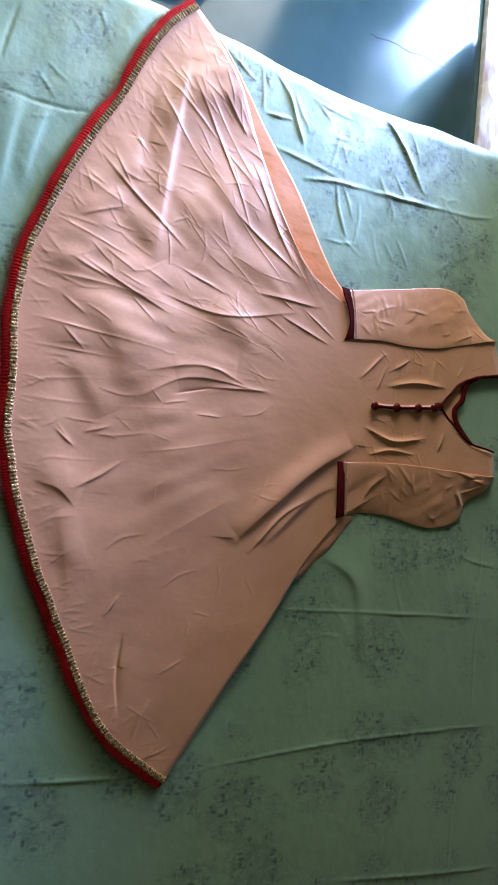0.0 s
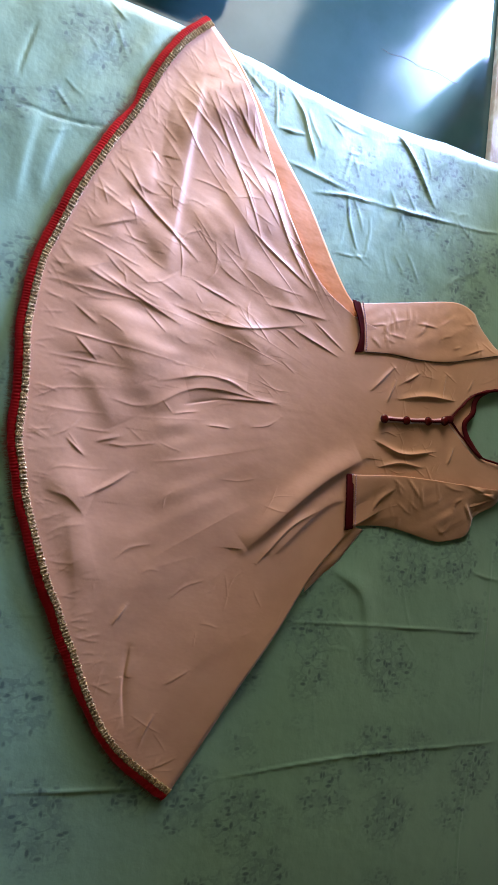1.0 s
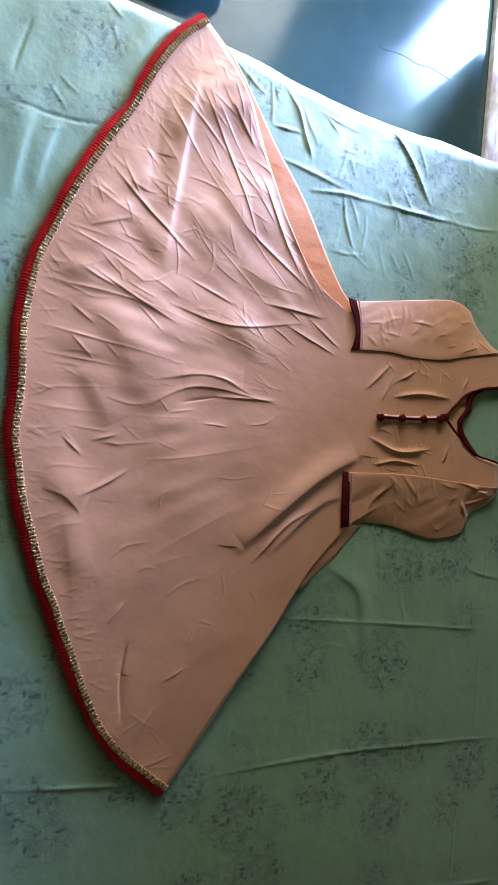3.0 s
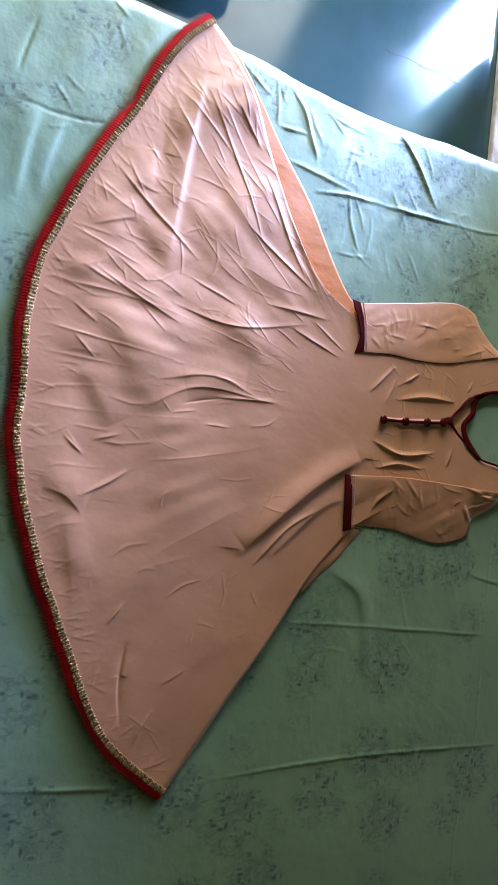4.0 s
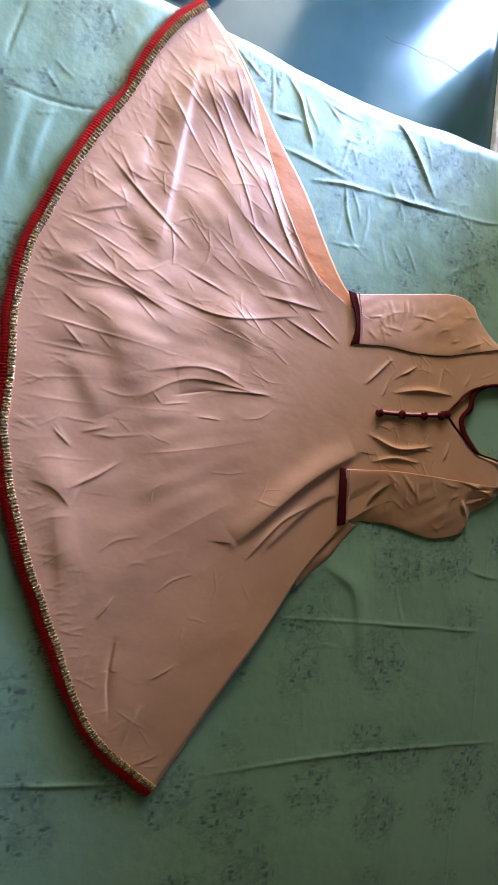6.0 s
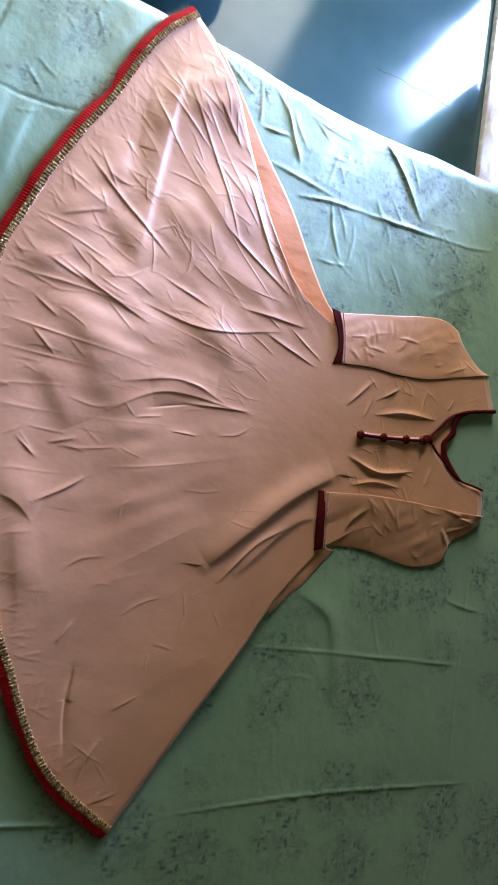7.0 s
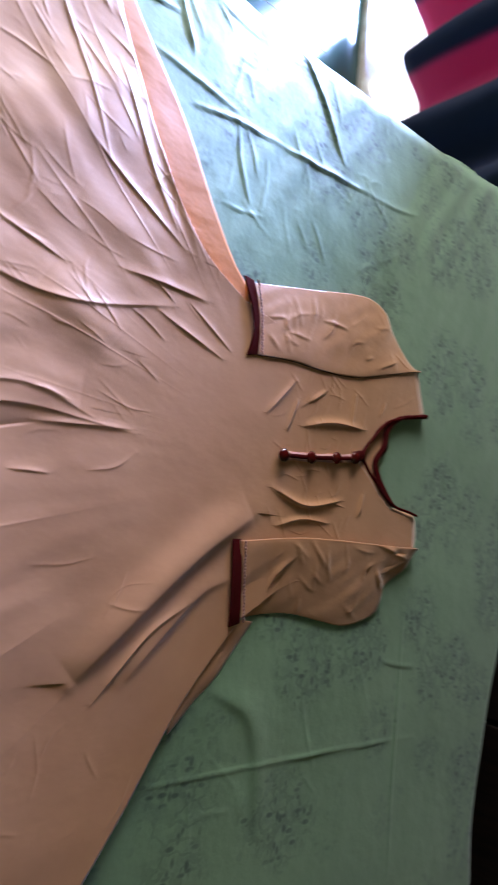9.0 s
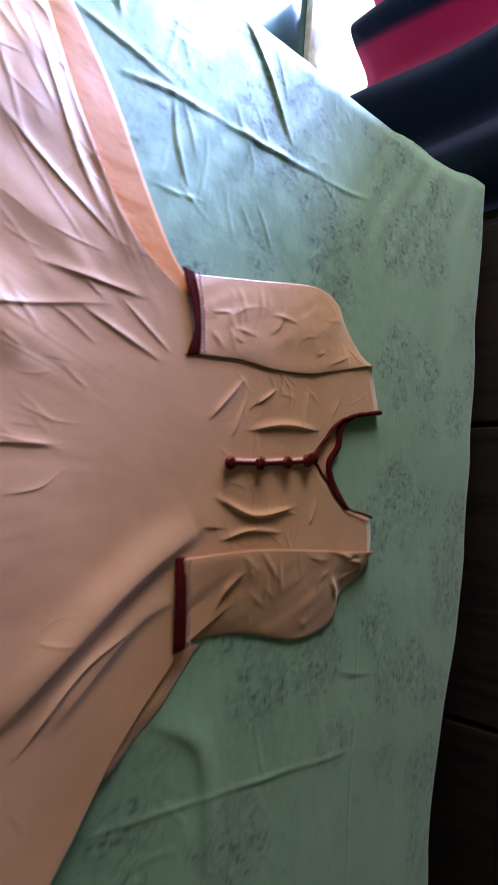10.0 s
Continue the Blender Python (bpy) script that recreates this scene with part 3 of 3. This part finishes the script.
def hem_puckers(count, seed):
    """Short creases that the stitched lace pulls into the skirt along the hem."""
    rng, rows = random.Random(seed), []
    line = smooth_curve(HEM, 400)
    for _ in range(count):
        k = rng.randrange(6, 393)
        c, d = line[k], line[k + 1] - line[k - 1]
        d = d / np.linalg.norm(d)
        inn = np.array((-d[1], d[0]))
        a, reach = c + inn * rng.uniform(0.018, 0.026), rng.uniform(0.012, 0.05)
        b = a + inn * reach + d * reach * rng.gauss(0.25, 0.45)
        mid = (a + b) / 2 + d * rng.uniform(-0.003, 0.003)
        rows.append((a[0], a[1], mid[0], mid[1], b[0], b[1], rng.uniform(0.8, 2.6), rng.uniform(2.6, 5.0)))
    return rows


FINE += hem_puckers(190, 61)


def fold_height(x, y):
    """Relief of the gown's front: named folds, a fan of soft ripples from the waist and fine rumpling towards the light."""
    cx, cy = x + 0.07, 0.88 - y
    far, ang = np.hypot(cx, cy), np.arctan2(cx, cy)
    rough = np.clip(0.55 - 1.5 * (x - 0.10), 0.25, 1.0)
    amount = np.clip((far - 0.20) / 0.40, 0, 1)
    folds = creases(x, y, SKIRT_A + SKIRT_B + SKIRT_C, 0.33) + creases(x, y, SKIRT_D, 0.52) + creases(x, y, BODICE, 0.8) + creases(x, y, BROAD, 0.4)
    folds += creases(x, y, FINE, 0.52)
    fan = ripple(ang, far * 0.25, 0.17, 21, 16)
    z = np.zeros_like(x)
    come = np.clip(0.45 + 0.8 * ripple(x, y, 0.14, 33), 0, 1.3)
    z += 0.0014 * np.exp(-np.abs(ripple(ang * 0.62, far * 0.10, 0.05, 34, 18)) * 9) * come * amount * rough
    z += 0.0022 * fan * amount * (0.4 + 0.6 * rough)
    z += 0.0056 * ripple(ang * 0.35, far, 0.13, 27, 12) * amount * rough
    z += 0.0009 * ripple(ang * 1.2, far * 0.55, 0.055, 22, 26) * amount * rough
    z += 0.0008 * ripple(x, y, 0.030, 23, 26, 2.6, 0.5) * np.clip((far - 0.2) / 0.3, 0.1, 1) * rough
    z = 0.003 * np.log1p(np.exp((z + 0.002) / 0.003)) - 0.003
    return z + folds


def drop_edges(u, width):
    return np.clip(np.minimum(u, 1 - u) / width, 0, 1) ** 0.5


dress = empty("dress", (-0.08, 0.6, BED), "peach satin gown with red-gold hem laid flat on a bedsheet", "dress")
ORIGIN = np.array((-0.08, 0.6, BED))


def dress_part(name, pts, mat, label="", thick=0.0015, parent=None, flip=False):
    ob = part(name, grid_mesh(name, pts - ORIGIN, mat, flip), mat, parent or dress, label)
    return thicken(ob, thick) if thick else ob


def gown_front():
    nu, ns, nb = 860, 560, 220
    sa = np.vstack([smooth_curve(SIDE_A, ns), smooth_curve(BUST_A, nb)[1:]])
    sb = np.vstack([smooth_curve(SIDE_B, ns), smooth_curve(BUST_B, nb)[1:]])
    hem, neck = smooth_curve(HEM, nu), smooth_curve(FRONT_NECK, nu)
    u = np.linspace(0, 1, nu)[None, :, None]
    n = len(sa)
    v = np.concatenate([np.linspace(0, 0.6, ns), np.linspace(0.6, 1, nb)[1:]])
    wh = np.clip(1 - v / 0.6, 0, 1)[:, None, None]
    wk = np.clip((v - 0.66) / 0.34, 0, 1)[:, None, None] ** 1.6
    p = sa[:, None] * (1 - u) + sb[:, None] * u
    p = p + wh * (hem - (hem[:1] * (1 - u[0]) + hem[-1:] * u[0]))[None]
    p = p + wk * (neck - (neck[:1] * (1 - u[0]) + neck[-1:] * u[0]))[None]
    x, y = p[..., 0], p[..., 1]
    edge = drop_edges(np.broadcast_to(u[..., 0], x.shape), 0.008) * np.clip(np.minimum(v / 0.012, (1 - v) / 0.02), 0, 1)[:, None]
    z = BED + 0.004 + edge * (0.0065 + fold_height(x, y) * np.clip((v[:, None] - 0.010) / 0.075, 0.12, 1))
    z = np.maximum(z, BED + 0.0030 + 0.0030 * edge)
    z[:, 0] = z[:, -1] = z[-1] = BED + 0.0005
    return np.stack([x, y, z], -1)


dress_part("gown_front", gown_front(), PEACH, "peach satin front with fine folds", 0)


def between(a, b, n, m):
    """Points on the strip between two curves, m rows across."""
    ca, cb = smooth_curve(a, n), smooth_curve(b, n)
    w = np.linspace(0, 1, m)[:, None, None]
    return ca[None] * (1 - w) + cb[None] * w, w[..., 0]


p, w = between(BACK_EDGE, [(x + 0.05, y - 0.02) for x, y in SIDE_A], 120, 24)
z = BED + 0.0012 + 0.0012 * np.sin(np.pi * w) + 0.0003 * ripple(p[..., 0], p[..., 1], 0.05, 31)
dress_part("gown_back", np.concatenate([p, z[..., None]], -1), PEACH_SHADED, "inside of the back panel, its shade in deeper orange", 0.001)

p, w = between([(0.262, 0.708), (0.210, 0.745), (0.145, 0.790)], [(0.284, 0.716), (0.218, 0.784), (0.152, 0.836)], 60, 10)
z = BED + 0.002 + 0.004 * np.sin(np.pi * w) + 0.0008 * ripple(p[..., 0], p[..., 1], 0.03, 35)
dress_part("gown_back", np.concatenate([p, z[..., None]], -1), PEACH, "tucked layer of the back panel", 0.001)


def hem_band():
    n = 1400
    hem = smooth_curve(HEM, n)
    d = np.gradient(hem, axis=0)
    d /= np.linalg.norm(d, axis=1)[:, None]
    inward = np.stack([-d[:, 1], d[:, 0]], 1)
    k = np.arange(n)
    rng = np.random.RandomState(7)
    jag = 0.0008 * np.convolve(rng.uniform(-1, 1, n + 2), np.ones(3) / 2, 'valid')
    under = np.exp(-((hem[:, 0] + 0.57) / 0.03) ** 2) * 0.3 + np.exp(-((hem[:, 0] - 0.53) / 0.055) ** 2) * 0.3
    rows = []
    for s in np.linspace(-0.001, 0.020, 9):
        pl = np.sin(k * 2 * np.pi / 4.6 + 2.6 * np.sin(k * 0.03) + 1.4 * np.sin(k * 0.11)) * (0.65 + 0.35 * np.sin(k * 0.047))
        off = (0.021 - (0.021 - s) * (1 - under)) * 0.72 + (jag if s < 0.0 else 0) + 0.0006 * np.sin(k * 0.09)
        xy = hem + inward * np.reshape(off, (-1, 1))
        lift = 0.009 * np.sin(np.pi * np.clip((s + 0.003) / 0.036, 0, 1)) ** 0.7
        rows.append(np.concatenate([xy, (BED + 0.0035 + lift + 0.0005 * pl + 0.002 * np.sin(k * 0.021))[:, None]], 1))
    dress_part("hem_band", np.array(rows), RED, "bright red pleated hem band", 0.001)
    rows = []
    for s in np.linspace(0.0110, 0.0225, 6):
        xy = hem + inward * (s + 0.002 + 0.0008 * np.sin(k * 2 * np.pi / 11))[:, None]
        rows.append(np.concatenate([xy, (BED + 0.0132 + 0.0010 * np.sin(k * 2 * np.pi / 5.5) + 0.002 * np.sin(k * 0.021))[:, None]], 1))
    dress_part("gold_lace", np.array(rows), LACE, "narrow brown and gold lace trim", 0.001)
    bm = bmesh.new()
    for j in range(4, n - 4, 4):
        for s, size in ((0.0135, 0.0020), (0.0180, 0.0026), (0.0218, 0.0018)):
            if rng.rand() < 0.24:
                continue
            c = hem[j] + inward[j] * (s + 0.002 + rng.uniform(-0.0012, 0.0012))
            mtx = Matrix.Translation((c[0] - ORIGIN[0], c[1] - ORIGIN[1], 0.0150 + rng.uniform(0, 0.001) + 0.002 * math.sin(j * 0.021)))
            mtx = mtx @ Matrix.Rotation(math.atan2(d[j, 1], d[j, 0]) + rng.uniform(-0.6, 0.6) + 1.57, 4, "Z") @ Matrix.Diagonal((size * 1.5, size * 0.6, 0.0016, 1))
            bmesh.ops.create_icosphere(bm, subdivisions=1, radius=0.7, matrix=mtx)
    hair = bmesh.new()
    for j in range(2, n - 2):
        for _ in range(3):
            c = hem[j] - ORIGIN[:2]
            tip = c - inward[j] * (rng.uniform(0.003, 0.014) - 0.010 * under[j]) + d[j] * rng.uniform(-0.004, 0.004)
            root = c + inward[j] * (0.003 + 0.012 * under[j])
            side = d[j] * 0.0004
            low, high = 0.0035 + rng.uniform(-0.001, 0.001), 0.006
            hair.faces.new([hair.verts.new((*(root - side), high)), hair.verts.new((*(root + side), high)), hair.verts.new((*tip, low))])
    ob = part("hem_fringe", hair, FRINGE, dress, "fuzzy dark red fringe threads")
    ob["kind"] = "stuff"
    ob = part("gold_stitches", bm, GOLD, dress, "glinting gold stitches")
    ob["kind"] = "stuff"


hem_band()


SLEEVE_FINE = scattered(55, 18, lambda x, y: 1.0 if (x < -0.21 or x > 0.03) and 0.80 < y < 1.13 and -0.37 < x < 0.16 else 0.0, spread=1.2, amp=(1.0, 2.6), length=(0.02, 0.06))


def sleeve(outer, inner, seed, lift):
    p, w = between(outer, inner, 110, 60)
    x, y = p[..., 0], p[..., 1]
    s = np.linspace(0, 1, 110)[None]
    dome = np.sin(np.pi * np.clip(w, 0.01, 0.99)) ** 0.5
    end = np.clip(s / 0.02, 0.7, 1) * np.clip((1 - s) / 0.10, 0.35, 1)
    z = BED + 0.003 + lift * w ** 1.5 + 0.0045 * dome * end + creases(x, y, SLEEVES, 0.8) * dome
    z += (0.0011 * ripple(x, y, 0.05, seed) + 0.0004 * ripple(x, y, 0.018, seed + 1, 24, 2.0, 0.6)) * dome + creases(x, y, SLEEVE_FINE) * dome
    return np.stack([x, y, z], -1)


SLEEVE_A = [(-0.310, 0.764), (-0.341, 0.891), (-0.365, 0.987), (-0.370, 1.034), (-0.358, 1.071), (-0.331, 1.092), (-0.298, 1.131), (-0.285, 1.157), (-0.282, 1.176)]
SEAM_A = [(-0.211, 0.790), (-0.219, 0.857), (-0.220, 0.923), (-0.228, 0.996), (-0.251, 1.077), (-0.280, 1.168)]
SLEEVE_B = [(0.151, 0.804), (0.144, 0.831), (0.141, 0.879), (0.144, 0.920), (0.155, 0.978), (0.161, 1.021), (0.154, 1.066), (0.140, 1.100), (0.119, 1.112), (0.097, 1.120), (0.068, 1.172), (0.040, 1.196)]
SEAM_B = [(0.044, 0.792), (0.032, 0.92), (0.032, 1.071), (0.033, 1.190)]
sl_a = dress_part("sleeve", sleeve(SLEEVE_A, SEAM_A, 41, 0.009), PEACH, "flat peach sleeve folded beside the bodice", 0.0025, flip=True)
sl_b = dress_part("sleeve", sleeve(SLEEVE_B, SEAM_B, 43, 0.012), PEACH, "rumpled peach sleeve folded beside the bodice", 0.0025)


def cuff(outside, inside, parent):
    p, w = between(outside, inside, 50, 8)
    s = np.linspace(0, 1, 50)[None]
    z = BED + 0.011 + 0.006 * np.sin(np.pi * np.clip(s, 0.02, 0.98)) ** 0.4 * (1.0 - 0.3 * w)
    return dress_part("cuff", np.stack([p[..., 0], p[..., 1], np.broadcast_to(z, p.shape[:2])], -1), MAROON, "dark maroon cuff lining", 0.002, parent)


cuff([(-0.313, 0.752), (-0.296, 0.757), (-0.272, 0.768), (-0.240, 0.776), (-0.205, 0.770)], [(-0.312, 0.770), (-0.277, 0.781), (-0.242, 0.787), (-0.211, 0.790)], sl_a)
cuff([(0.043, 0.779), (0.114, 0.783), (0.157, 0.788)], [(0.042, 0.795), (0.100, 0.800), (0.152, 0.806)], sl_b)



def stitching(line, parent, seed):
    """Pale frayed stitches where a cuff is sewn to its sleeve."""
    rng = np.random.RandomState(seed)
    c = smooth_curve(line, 90)
    c[:, 1] += 0.0012 * np.convolve(rng.uniform(-1, 1, 92), np.ones(3) / 2, "valid")
    z = BED + 0.0165 + 0.001 * np.sin(np.arange(90) * 1.7)
    dress_part("stitching", tube(np.concatenate([c, z[:, None]], 1), 0.0012, 6), PINK, "pale frayed stitching", 0, parent)


stitching([(-0.312, 0.773), (-0.277, 0.784), (-0.242, 0.790), (-0.212, 0.793)], sl_a, 71)
stitching([(0.044, 0.799), (0.100, 0.804), (0.150, 0.809)], sl_b, 72)

# inside of the back at the neck, with its maroon band
BACK_NECK = [(-0.188, 1.136), (-0.170, 1.108), (-0.153, 1.097), (-0.129, 1.094), (-0.102, 1.074), (-0.078, 1.083), (-0.053, 1.106), (-0.034, 1.128)]
V_LOW = [(-0.190, 1.110), (-0.168, 1.072), (-0.140, 1.042), (-0.106, 1.014), (-0.074, 1.046), (-0.046, 1.086), (-0.030, 1.112)]
p, w = between(BACK_NECK, V_LOW, 80, 16)
z = BED + 0.0045 + 0.001 * ripple(p[..., 0], p[..., 1], 0.05, 51)
dress_part("back_neck", np.concatenate([p, z[..., None]], -1), PEACH, "inside of the back neckline", 0.001)
BAND_IN = [(-0.190, 1.124), (-0.174, 1.096), (-0.156, 1.084), (-0.131, 1.080), (-0.104, 1.061), (-0.074, 1.070), (-0.048, 1.094), (-0.032, 1.118)]
p, w = between(BACK_NECK, BAND_IN, 80, 6)
z = BED + 0.0075 + 0.002 * np.sin(np.pi * w) + 0 * p[..., 0]
dress_part("neck_band", np.concatenate([p, z[..., None]], -1), MAROON, "dark maroon neck binding", 0.001)


def cord(name, line, radius, height, mat, label=""):
    c = smooth_curve(line, 60)
    z = BED + height + 0.001 * np.sin(np.arange(60) * 0.4)
    pts = tube(np.concatenate([c, z[:, None]], 1), radius)
    return dress_part(name, pts, mat, label, 0)


cord("piping", [(-0.106, 1.024), (-0.138, 1.052), (-0.169, 1.084), (-0.188, 1.128)], 0.0024, 0.011, MAROON, "thin maroon neckline piping")
cord("piping", [(-0.104, 1.024), (-0.076, 1.058), (-0.048, 1.096), (-0.034, 1.123), (-0.029, 1.155), (-0.024, 1.187)], 0.0024, 0.011, MAROON, "thin maroon neckline piping")
cord("shoulder_piping", [(-0.203, 1.198), (-0.196, 1.165), (-0.188, 1.130), (-0.180, 1.108)], 0.0040, 0.009, MAROON, "dark maroon neck binding at the shoulder")
cord("placket_edge", [(-0.080, 0.85), (-0.085, 0.908), (-0.092, 0.963), (-0.101, 1.024)], 0.0070, 0.0092, PINK, "pale pink placket edging")
cord("placket", [(-0.080, 0.85), (-0.085, 0.908), (-0.092, 0.963), (-0.101, 1.024)], 0.0036, 0.0136, MAROON, "narrow maroon placket")
# seam line with its shade as a brown cord
cord("sleeve_seam", SEAM_A, 0.0013, 0.0112, SEAM_SHADE, "stitched sleeve seam, its shade in the brown")

p, w = between([(-0.107, 1.000), (-0.112, 1.016), (-0.113, 1.030)], [(-0.094, 1.000), (-0.096, 1.016), (-0.098, 1.030)], 16, 8)
z = BED + 0.0135 + 0.002 * np.sin(np.pi * w) + 0 * p[..., 0]
dress_part("placket_tab", np.concatenate([p, z[..., None]], -1), MAROON, "maroon tab at the point of the neckline", 0.001)


def bead_button(x, y, size):
    bm = bmesh.new()
    bmesh.ops.create_uvsphere(bm, u_segments=20, v_segments=12, radius=size)
    for v in bm.verts:
        v.co.z *= 0.55
    for f in bm.faces:
        f.smooth = True
    ob = part("button", bm, BEAD, dress, "shiny round maroon button")
    ob.location = (x - ORIGIN[0], y - ORIGIN[1], 0.0165)


for x, y, size in ((-0.080, 0.853, 0.0095), (-0.085, 0.908, 0.0095), (-0.092, 0.963, 0.0095), (-0.099, 1.006, 0.0100)):
    bead_button(x, y, size)
